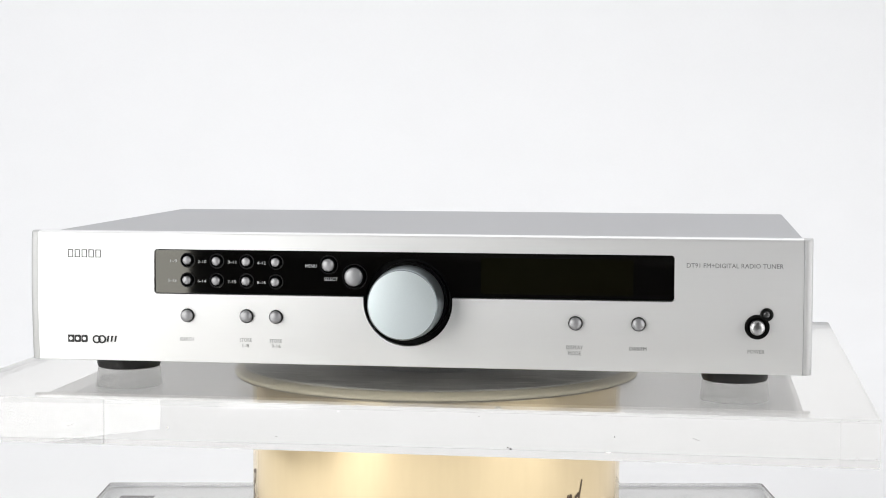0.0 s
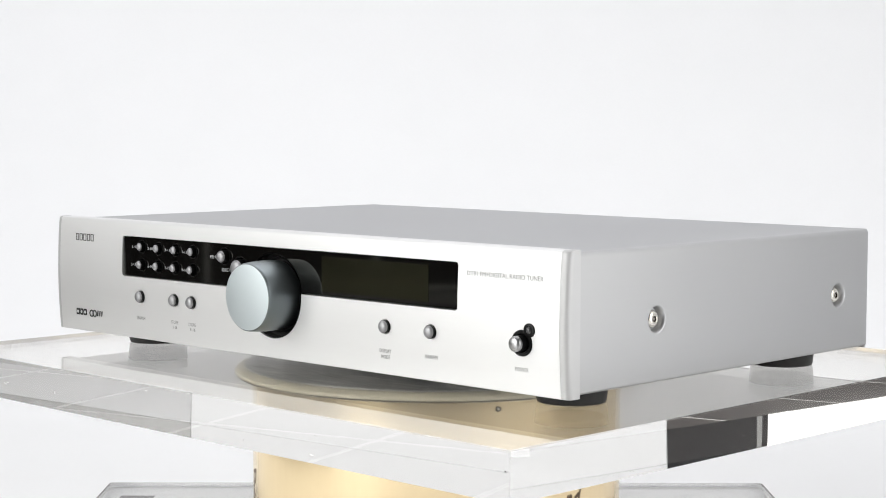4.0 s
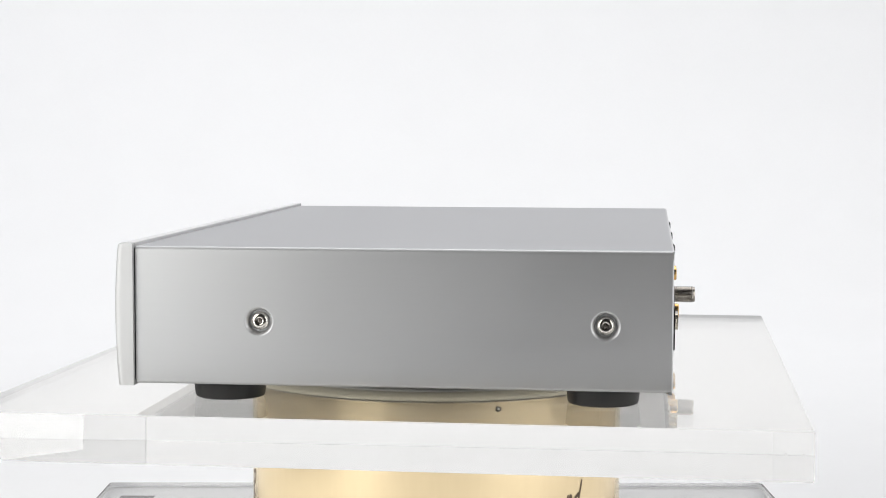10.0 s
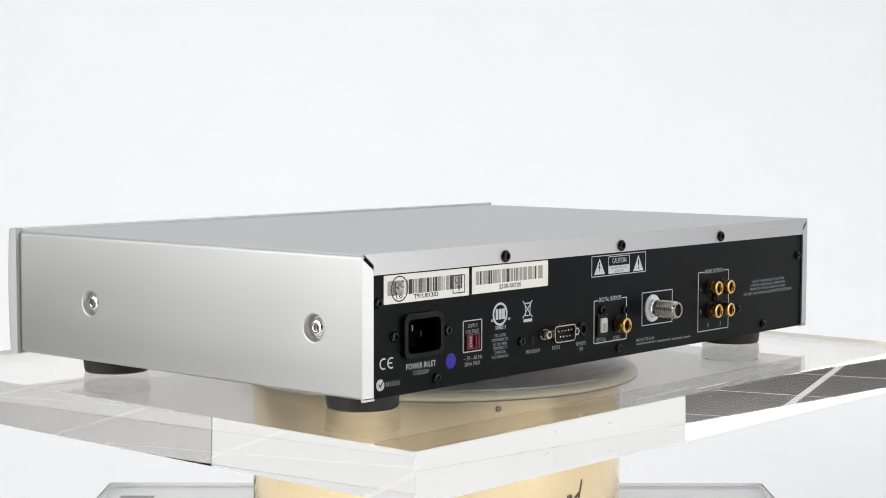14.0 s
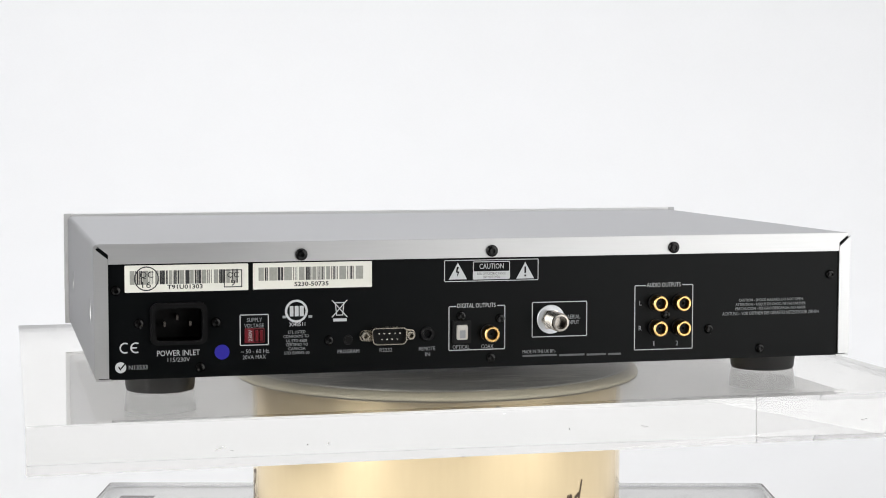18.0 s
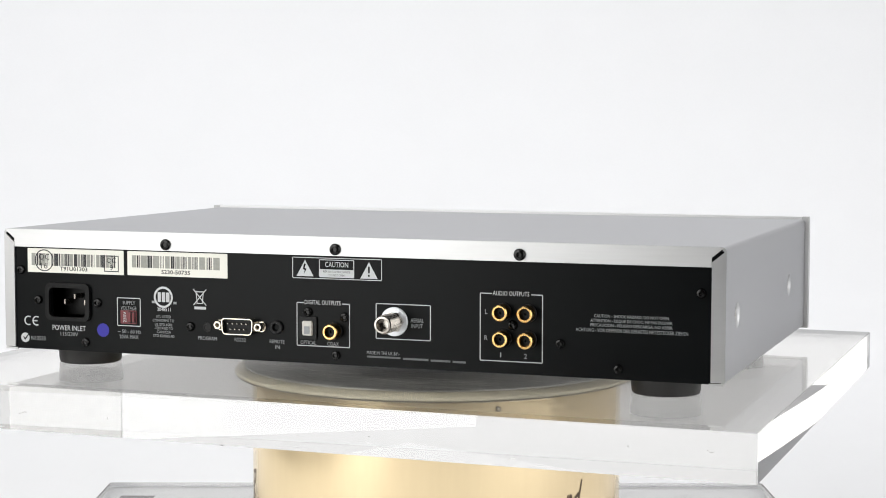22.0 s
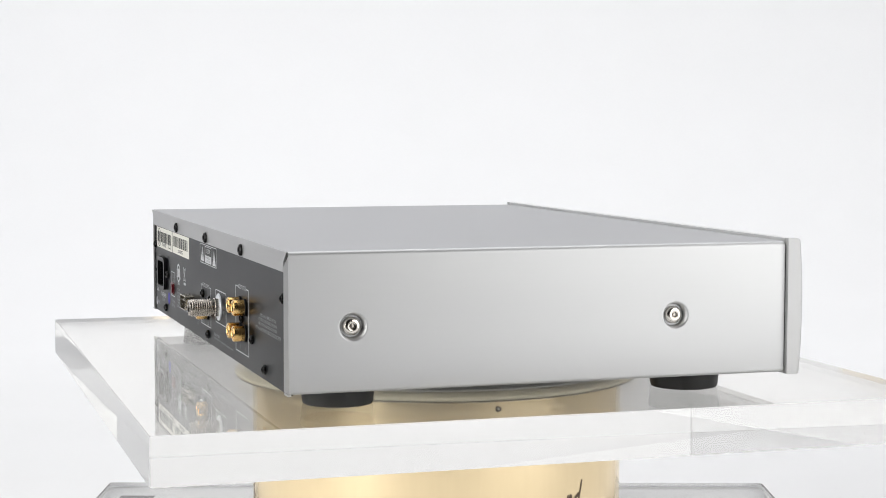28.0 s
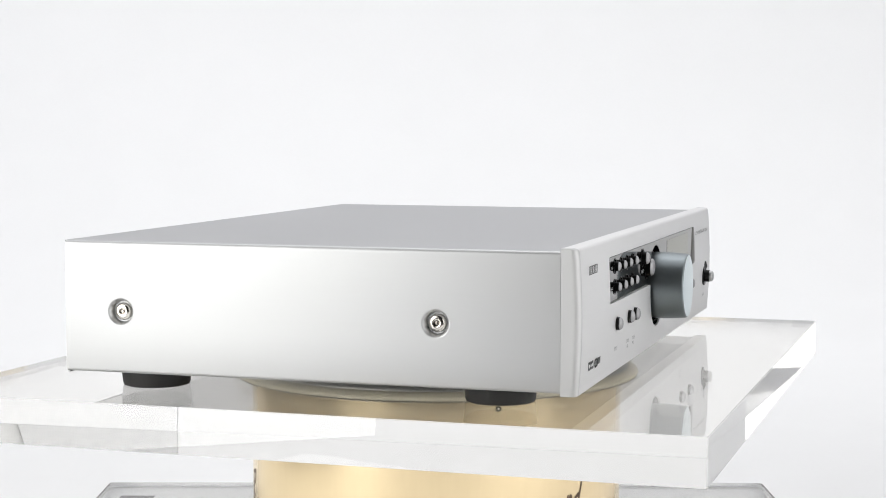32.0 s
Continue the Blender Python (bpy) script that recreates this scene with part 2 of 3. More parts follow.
# ---- the studio ----
def studio():
    """A white paper sweep on a tiled floor, closed in by the room, with unseen white boards added."""
    bm = bmesh.new()
    pts = [(-0.75, -0.148), (0.62, -0.148), (0.64, -0.148), (1.1, -0.148)]
    pts += [(1.1 + 0.9 * math.sin(radians(a)), 0.752 - 0.9 * math.cos(radians(a))) for a in range(6, 91, 6)]
    pts += [(2.0, 2.3)]
    outer = [(-0.75, -0.156), (0.62, -0.156), (0.64, -0.156), (1.1, -0.156)] + [(1.1 + 0.908 * math.sin(radians(a)), 0.752 - 0.908 * math.cos(radians(a))) for a in range(6, 91, 6)] + [(2.008, 2.3)]
    ring = pts + outer[::-1]
    a = [bm.verts.new((-570 - 60 * (y - 0.5) if y < 0.63 else -1250, y * 1000, z * 1000)) for y, z in ring]
    b = [bm.verts.new((1920, y * 1000, z * 1000)) for y, z in ring]
    n, m = len(ring), len(pts)
    for i in range(n):
        bm.faces.new((a[i], a[(i + 1) % n], b[(i + 1) % n], b[i]))
    for s in (a, b):
        for i in range(m - 1):
            bm.faces.new((s[i], s[i + 1], s[n - 2 - i], s[n - 1 - i]))
    tagged(part("backdrop", bm, PAPER, None), "seamless white paper sweep behind the turntable", "backdrop", kind="structure")
    for name, b6, mat in (("floor", (-2300, 2030, -3200, 2600, -260, -160), WHITE_LINE), ("ceiling", (-2300, 2030, -3200, 2600, 2500, 2600), DARK_WALL),
                          ("wall_north", (-2300, 2030, 2500, 2600, -156, 2496), DARK_WALL), ("wall_south", (-2300, 2030, -3200, -3100, -156, 2496), DARK_WALL),
                          ("wall_west", (-2300, -2200, -3096, 2496, -156, 2496), BROWN_WALL), ("wall_east", (1930, 2030, -3096, 2496, -156, 2496), PALE_WALL)):
        tagged(part(name, box(*b6), mat, None), ("dark brown tiled floor with pale joints" if name == "floor" else "plain painted studio " + name.split("_")[0]), name.split("_")[0], kind="structure")
    ground = bpy.data.objects["floor"]
    # Unseen board, added so that slab and cover pick up white from the left.
    tagged(part("added_side_board", box(-1260, -1252, 960, 1980, -146, 1700), PAPER, None), "unseen white board added at the side of the paper sweep", "board", kind="structure")
    # Two reflectors added out of view to lighten what the slab edges refract.
    for x0, y0, x1, y1, side in ((-1.27, -0.74, -0.80, -1.36, "tiled"), (1.22, -0.30, 1.02, -1.16, "paper")):
        board = tagged(new("added_reflector"), "unseen white reflector, added as bounce on short dark legs beside the " + ("tiled wall" if side == "tiled" else "paper sweep"), "reflector", group="reflector boards")
        long = math.hypot(x1 - x0, y1 - y0) * 500
        foot = -160 if side == "tiled" else -148
        board.matrix_world = pose((x0 + x1) / 2, (y0 + y1) / 2, 0, 0, 0, math.degrees(math.atan2(y1 - y0, x1 - x0)))
        part("panel", box(-long, long, -4, 4, 100, 1150, 1.0, 1), PAPER, board)
        for x in (-long + 40, long - 40):
            part("leg", box(x - 15, x + 15, 4.2, 24.2, foot + 0.2, 300, 1.0, 1), DARK_WALL, board)
            part("foot", box(x - 15, x + 15, -120, 120, foot, foot + 18, 1.0, 1), DARK_WALL, board)
    west = bpy.data.objects["wall_west"]
    part("grout", box(-2200, -2199.4, -760, 1700, -154, 1050), WHITE_LINE, west)
    tile = finish(box(-95, 95, -95, 95, 0, 0.9, 0.4, 1))
    slate = finish(box(0.6, 1.4, -145, 145, -145, 145, 0.3, 1))
    for i in range(8):
        for k in range(4):
            part("tile", slate, WALL_TILE, west).location = (-2.2, -0.6 + i * 0.3, k * 0.3)
    turn = radians(28.4)
    u, v = (math.cos(turn), math.sin(turn)), (-math.sin(turn), math.cos(turn))
    rest = bmesh.new()
    for i in range(-20, 21):
        for k in range(-20, 21):
            a, b = -0.571 + i * 0.2, 0.69 + k * 0.2
            x, y = a * u[0] + b * v[0], a * u[1] + b * v[1]
            if not (-2.06 < x < 1.79 and -2.96 < y < 2.36):
                continue
            if -1.9 < x < -0.4 and -0.7 < y < 1.6:
                part("tile", tile, FLOOR_TILE, ground).matrix_basis = pose(x, y, -0.16, 0, 0, 28.4)
            elif x < -0.3 or y < -0.6 or y > 2.0:
                bmesh.ops.create_cube(rest, size=1, matrix=pose(x * 1000, y * 1000, -159.6, 0, 0, 28.4) @ Matrix.Diagonal((200, 200, 0.9, 1)))
    tagged(part("tile_field", rest, FLOOR_TILE, ground), kind="stuff")


# ---- the turntable ----
SLAB_TURN = -0.69


def stand():
    base = tagged(new("base_slab"), "thick clear acrylic base slab under the gold drum", "base")
    part("slab", box(-248.6, 248.2, -214, 214, -148, -128.6, 0.8, 2), CLEAR, base).visible_shadow = False
    # Thin dark grey strips along the back and both ends of the slab.
    part("edge", box(-248.1, 247.7, 214.1, 215.1, -147, -129.2), EDGE_GREY, base, "dull grey edge strip")
    for x in (-249.7, 248.3):
        part("edge", box(x, x + 1.0, -213, 214, -147, -129.2), EDGE_GREY, base, "dull grey edge strip")
    part("pad", box(-235, -210, 146, 182, -147.8, -147.0, 0.2), RUBBER, base, "flat dark rubber pad")
    drum = tagged(new("turntable_drum"), "round gold foil covered turntable drum", "turntable")
    part("sleeve", lathe([(110, -128.5), (116.6, -128.5), (116.6, -34.5), (115.8, -33.9), (0, -33.9)], seg=128), FOIL, drum)
    for a, h, t, sh in ((44, -76.5, "nd", 0.6), (-77, -81, "g", 0.35)):
        me = text_mesh(t, 0, 0, 22 if t == "nd" else 24, 17 if t == "nd" else 13, 0, False, sh)
        for v in me.vertices:
            b = radians(a) + v.co.x / 0.1167
            v.co = (0.1168 * math.sin(b), -0.1168 * math.cos(b), v.co.z + h * K)
        part("lettering", me, SCRIPT, drum, "dark brown script lettering")
    b = math.asin(35.3 / 116)
    pin = lathe([(1.0, 0.5), (1.2, 0.9), (1.6, 0.9), (1.8, 0)], seg=20)
    bmesh.ops.transform(pin, verts=pin.verts, matrix=Matrix.Translation((116.6 * math.sin(b), -116.6 * math.cos(b), -39.0)) @ pose(0, 0, 0, 90, 0, math.degrees(b)))
    part("pin", pin, SCREW, drum, "small dark steel pin")
    head = lathe([(0, 0.7), (0.7, 0.65), (1.05, 0.3)], seg=16)
    bmesh.ops.transform(head, verts=head.verts, matrix=Matrix.Translation((116.6 * math.sin(b), -116.6 * math.cos(b), -39.0)) @ pose(0, 0, 0, 90, 0, math.degrees(b)))
    part("pin_head", head, STEEL, drum)

    platter = tagged(new("turntable_platter"), "scratched round platter between the drum and the slab", "platter")
    part("rim", lathe([(0, -33.8), (123.4, -33.8), (126.4, -33.2), (127.6, -31.8), (127.4, -30.2), (126.0, -28.8), (124.2, -28.1), (122.2, -27.9), (0, -27.9)], seg=128), PLATTER_RIM, platter, "frosted cream acrylic rim")
    part("plate", lathe([(0, -27.8), (121.6, -27.8), (121.6, -26.9), (121.2, -26.7), (0, -26.7)], seg=96), PLATTER_TOP, platter, "scratched dull grey metal plate")
    part("spacer", lathe([(0, -26.65), (55, -26.65), (55, -24.9), (0, -24.9)], seg=48), RUBBER, platter, "thin black rubber spacer")
    part("seam", lathe([(126.8, -33.0), (127.3, -32.9), (127.5, -32.5), (127.1, -32.4), (126.8, -33.0)], seg=128), SCUFF, platter, "thin dark seam round the rim")
    rng = random.Random(4)
    for i in range(260):
        a, r, w = rng.uniform(0, 6.28), rng.uniform(78, 119), rng.uniform(3, 30)
        d = rng.uniform(0.2, 0.75)
        s = box(-w / 2, w / 2, -d, d, -26.68, -26.6)
        bmesh.ops.transform(s, verts=s.verts, matrix=pose(r * math.cos(a), r * math.sin(a), 0, 0, 0, rng.uniform(-12, 12)))
        # Most scratches carry a painted glint, every fourth is a dark scuff.
        part("scratch", s, GLINT if i % 4 else SCUFF, platter)

    slab = tagged(new("acrylic_slab"), "thick clear acrylic slab carrying the radio tuner", "slab")
    body = box(-251.1, 251.1, -213.5, 215.0, -24.8, 0, 0.5, 2)
    bmesh.ops.transform(body, verts=body.verts, matrix=pose(6.3, 1.2, 0, 0, 0, SLAB_TURN))
    sheet = part("body", body, CLEAR, slab)
    sheet.visible_shadow = False
    sheet.data.materials.append(CLEAR_EDGE)
    for f in sheet.data.polygons:
        f.material_index = 1 if abs(f.normal.z) < 0.9 else 0
    for x, y, z, w in ((41.9, 215.9, -24.6, 0.7), (69.0, -215.7, -19.1, 0.4)):
        part("speck", box(x - w, x + w, y - 0.15, y + 0.15, z - 0.35, z + 0.35, 0.1), SCUFF, slab)
    for x, z, w, h, lean in ((167.0, -15.0, 3.4, 0.3, 12), (164.5, -14.2, 2.0, 0.3, -14), (112.0, -14.6, 0.5, 1.3, 0), (-120.0, -20.5, 2.6, 0.25, 4), (20.0, -3.2, 1.5, 0.25, -6)):
        for face in (1, -1):
            mark = box(-w / 2, w / 2, -0.06, 0.06, -h / 2, h / 2)
            bmesh.ops.transform(mark, verts=mark.verts, matrix=pose(face * x, face * (216.25 if face > 0 else 212.35) - 0.01204 * (face * x - 6.3), z, 0, lean, -0.69))
            part("scratch", mark, SCRATCH, slab)
    return platter, slab


# ---- the tuner (its own space: x along the front, y to the rear, z up from the slab) ----
REAR = 145.0
X0, X1 = -214.6, 225.4
C0, C1 = -212.2, 222.8
ZB, ZT = 10.3, 84.2


def front_y(z):
    """The front panel's bowed face."""
    return -139.0 - 1.7 * (1 - ((z - 47.2) / 37) ** 2)


def tuner():
    t = tagged(new("radio_tuner"), "silver digital radio tuner with a large blue-grey knob", "radio tuner")
    front(t)
    chassis(t)
    rear(t)
    return t


KX, KZ = 4.7, 47.0
WX0, WZ1 = -140.5, 74.0
WX1, WZ0 = 150.9, 49.7
KR = 24.6


def window_outline(grow):
    x0, x1, z0, z1, r, R = WX0 - grow, WX1 + grow, WZ0 - grow, WZ1 + grow, 1.3 + grow, KR + grow
    pts = [p for p in rounded(x0, x1, z0, z1, r)]
    k = len(pts) // 4
    a0 = math.asin((KZ - z0) / R)
    arc = [(KX - R * math.cos(a), KZ - R * math.sin(a)) for a in np.linspace(a0, math.pi - a0, 40)]
    return pts[:3 * k] + arc + pts[3 * k:]


TAPER = [(0, 8.0), (0, 3.6), (0, 3.0), (0.23, 1.85), (0.88, 0.88), (1.85, 0.23), (3.0, 0), (3.7, 0)]


def front(t):
    n = 16
    prof = [(front_y(z), z) for z in np.linspace(ZB + 0.3, ZT - 0.3, n)]
    prof = [(-130.6, ZB), (prof[0][0] + 0.35, ZB)] + prof[:-1]
    prof += [(front_y(ZT) + 2.4 - 2.4 * math.cos(radians(a)), ZT - 1.7 + 1.7 * math.sin(radians(a))) for a in (0, 18, 36, 54, 72, 90)] + [(-130.6, ZT)]

    def panel(x0, x1, soft0=0, soft1=0):
        bm = bmesh.new()
        rings = []
        xs = [(x0, 0)] if not soft0 else [(x0 + dx, back) for dx, back in TAPER]
        xs += [(x1, 0)] if not soft1 else [(x1 - dx, back) for dx, back in TAPER[::-1]]
        for x, back in xs:
            rings.append([bm.verts.new((x, y if y > -131 else min(y + back, -130.7), z)) for y, z in prof])
        m = len(prof)
        for a, b in zip(rings, rings[1:]):
            for i in range(m):
                bm.faces.new((a[i], a[(i + 1) % m], b[(i + 1) % m], b[i]))
        bm.faces.new(rings[0])
        bm.faces.new(rings[-1][::-1])
        return bm

    holes = [prism(window_outline(0.5), -160, -100)]
    for x, z in (-121.6, 37.1), (-87.3, 37.3), (-70.3, 37.1), (97.9, 36.6), (132.3, 36.7):
        holes.append(lathe([(0, -160), (4.0, -160), (4.0, -100), (0, -100)], (x, 0, z), "y", 28))
    px, pz = 196.0, 36.4
    lx, lz = 201.0, 43.2
    holes.append(lathe([(0, -160), (6.6, -160), (6.6, -100), (0, -100)], (px, 0, pz), "y", 36))
    part("front_panel", cut(panel(-210.0, 220.4), holes), PANEL, t, "satin silver bowed front panel")
    part("end_cap", panel(X0, -210.15, soft0=1), CAP, t)
    part("end_cap", panel(220.55, X1, soft1=1), CAP, t)

    # the black window and what sits in it
    glass_holes, small = [], []
    for x, z in (-121.6, 68.4), (-104.7, 68.1), (-87.4, 68.0), (-70.5, 67.9), (-121.7, 57.2), (-104.8, 57.1), (-87.5, 57.1), (-70.6, 56.8):
        small.append((x, z, 2.6))
    menu, select = (-40.2, 66.8), (-25.6, 60.4)
    for x, z, r in [*small, (*menu, 3.7), (*select, 5.5)]:
        glass_holes.append(lathe([(0, -160), (r + 1.7, -160), (r + 1.7, -100), (0, -100)], (x, 0, z), "y", 28))
    glass_holes.append(lathe([(0, -160), (24.3, -160), (24.3, -100), (0, -100)], (KX, 0, KZ), "y", 48))
    win = part("window", cut(prism(window_outline(0), -139.2, -134), glass_holes), SMOKE, t, "glossy black display window")
    part("window_backing", prism(window_outline(4), -133.8, -132.6), HOLE, t)
    part("display", box(45.5, 129.2, -139.32, -139.22, WZ0 + 2.2, WZ1 - 2.2), DISPLAY, win, "dim yellow-green tinted display")

    def button(x, z, r, out, name="button", mat=BUTTON, inner=-134.5):
        y0 = front_y(z)
        side = inner - y0 + out * 0.5
        cap = part(name, lathe([(r * 0.95, side - 0.3), (r * 0.94, side), (r * 0.88, side + out * 0.2), (r * 0.72, side + out * 0.38), (r * 0.45, side + out * 0.5), (0, side + out * 0.56)], (x, inner, z), "-y", 28), mat, t, "domed silver button")
        part("button_side", lathe([(r, 0), (r, side - 0.1), (r * 0.95, side)], (x, inner, z), "-y", 28), HOLE, cap, "black button side")

    def collar(x, z, r, y):
        part("collar", lathe([(r - 0.7, -3), (r - 0.55, 0.25), (r, 0.3), (r + 0.02, -3)], (x, y, z), "-y", 32), HOLE, t, "black button collar")

    for x, z, r in small:
        button(x, z, r, 2.5)
        collar(x, z, r + 1.7, -139.2)
    button(*menu, 3.7, 3.6)
    collar(*menu, 5.4, -139.2)
    button(*select, 5.5, 3.6)
    collar(*select, 7.2, -139.2)
    for x, z in (-121.6, 37.1), (-87.3, 37.3), (-70.3, 37.1), (97.9, 36.6), (132.3, 36.7):
        button(x, z, 3.65, 3.4)
    part("power_button", lathe([(4.0, 0), (4.0, 11.6), (3.75, 12.6), (3.0, 13.3), (1.6, 13.7), (0, 13.8)], (px, -134, pz), "-y", 32), CHROME, t, "silver power button")
    part("power_collar", lathe([(4.3, 0), (4.3, 6.4), (5.0, 7.2), (6.6, 7.3), (6.8, 6.4), (6.55, 0)], (px, -134, pz), "-y", 36), HOLE, t, "black power button collar")
    part("power_sleeve", lathe([(4.2, 0), (4.2, 10.6), (4.02, 10.8)], (px, -134, pz), "-y", 32), PLASTIC, t)
    lamp = part("standby_lamp", lathe([(3.6, -2), (3.6, 0.5), (2.9, 0.9), (2.2, 0.9), (2.0, 0.2), (0, 0.1)], (lx, front_y(lz), lz), "-y", 28), HOLE, t, "small unlit dark indicator lamp")
    part("lens", lathe([(2.1, 0.2), (1.9, 0.9), (1.3, 1.4), (0.6, 1.65), (0, 1.7)], (lx, front_y(lz), lz), "-y", 24), LENS, lamp, "smoked lamp lens")
    # knob
    knob = part("knob", lathe([(19.6, 0), (20.2, 3.5), (20.4, 8), (20.3, 13), (20.0, 18.0), (19.6, 22.6), (19.4, 23.4), (19.1, 23.8), (18.8, 24.0)], (KX, -135.5, KZ), "-y", 96), KNOB, t, "large blue-grey metal control knob")
    part("knob_face", lathe([(18.8, 24.0), (18.0, 24.1), (14, 24.5), (9, 24.8), (4, 24.98), (0, 25.0)], (KX, -135.5, KZ), "-y", 96), KNOB_FACE, knob, "flat pale blue-grey face")
    part("knob_ring", lathe([(21.2, -1.5), (21.2, 0.4), (21.9, 0.7), (22.0, -1.5)], (KX, -135.5, KZ), "-y", 72), HOLE, t, "black inner ring round the knob")

    # printing
    for text, x, z, h, w, mat in (
        ("SEARCH", -122.3, 23.6, 2.0, 8.4, INK_PALE), ("STORE", -88.0, 23.7, 2.0, 7.0, INK_PALE), ("1-8", -88.0, 20.5, 2.0, 3.8, INK_PALE),
        ("STORE", -70.7, 23.5, 2.0, 7.0, INK_PALE), ("9-16", -70.5, 20.5, 2.0, 5.2, INK_PALE), ("DISPLAY", 97.5, 23.3, 2.1, 9.0, INK_PALE), ("MODE", 97.5, 20.0, 2.1, 6.8, INK_PALE),
        ("DAB/FM", 132.1, 23.2, 2.1, 9.2, INK_PALE), ("POWER", 195.6, 22.9, 2.1, 9.0, INK_PALE), ("DT91 FM+DIGITAL RADIO TUNER", 183.8, 69.3, 2.5, 51.6, INK_PALE),
    ):
        writing(t, text, x, z, h, w, mat, rear=False)
    for text, x, z in (("1-9", -129.8, 67.9), ("2-10", -113.3, 67.7), ("3-11", -95.9, 67.6), ("4-12", -78.9, 67.3), ("5-13", -130.7, 56.8), ("6-14", -113.5, 56.6), ("7-15", -96.0, 56.5), ("8-16", -79.0, 56.3)):
        part("lettering", text_mesh(text, x, z, 1.7, 3.9 if len(text) < 4 else 4.9, -139.3, False), WHITE_INK, win)
    part("lettering", text_mesh("MENU", *[-50.4, 66.0], 1.9, 6.4, -139.3, False), WHITE_INK, win)
    part("lettering", text_mesh("SELECT", *[-39.1, 58.8], 1.9, 7.6, -139.3, False), WHITE_INK, win)
    # maker's mark and the two small badges, as plain shapes
    mx0, mz0 = -192.3, 69.3
    mx1, mz1 = -171.8, 73.8
    w = (mx1 - mx0) / 5
    for i in range(5):
        x = mx0 + i * w
        bm = bmesh.new()
        y = front_y(mz0)
        for x0, x1, z0, z1 in ((0.3, 0.72, mz0, mz1), (w - 1.12, w - 0.7, mz0, mz1), (0.72, w - 1.12, mz1 - 0.42, mz1), (0.72, w - 1.12, mz0, mz0 + 0.42)):
            box(x + x0, x + x1, y - 0.12, y - 0.02, z0, z1, bm=bm)
        part("maker_mark", bm, INK, t)
    bx0, bz0 = -192.5, 20.6
    bx1, bz1 = -180.6, 24.8
    y = front_y(bz1) - 0.05
    for i in range(3):
        x = bx0 + i * (bx1 - bx0) / 3
        part("badge", prism(rounded(x, x + (bx1 - bx0) / 3 - 0.3, bz0, bz1, 0.9 if i else 0.2), y - 0.12, y - 0.02), INK, t)
        part("badge", lathe([(0, 0), (1.0, 0), (1.0, 0.06), (0, 0.06)], (x + 1.7, y - 0.13, (bz0 + bz1) / 2), "-y", 16), PANEL, t)
    for i, (x, z) in enumerate(((-175.6, 22.4), (-172.3, 22.5))):
        part("badge", lathe([(1.5, 0), (2.4, 0), (2.4, 0.1), (1.5, 0.1), (1.5, 0)], (x, y - 0.03, z), "-y", 24), INK, t)
    rx0, rz0 = -169.6, 21.1
    rx1, rz1 = -162.9, 24.5
    for i in range(3):
        x = rx0 + i * (rx1 - rx0) / 3
        part("badge", prism([(x, rz0), (x + 0.9, rz0), (x + 1.5, rz1), (x + 0.6, rz1)], y - 0.12, y - 0.02), INK, t)
        part("badge", prism([(x + 0.9, rz1 - 0.6), (x + 1.8, rz1 - 0.6), (x + 1.7, rz1), (x + 0.8, rz1)], y - 0.12, y - 0.02), INK, t)


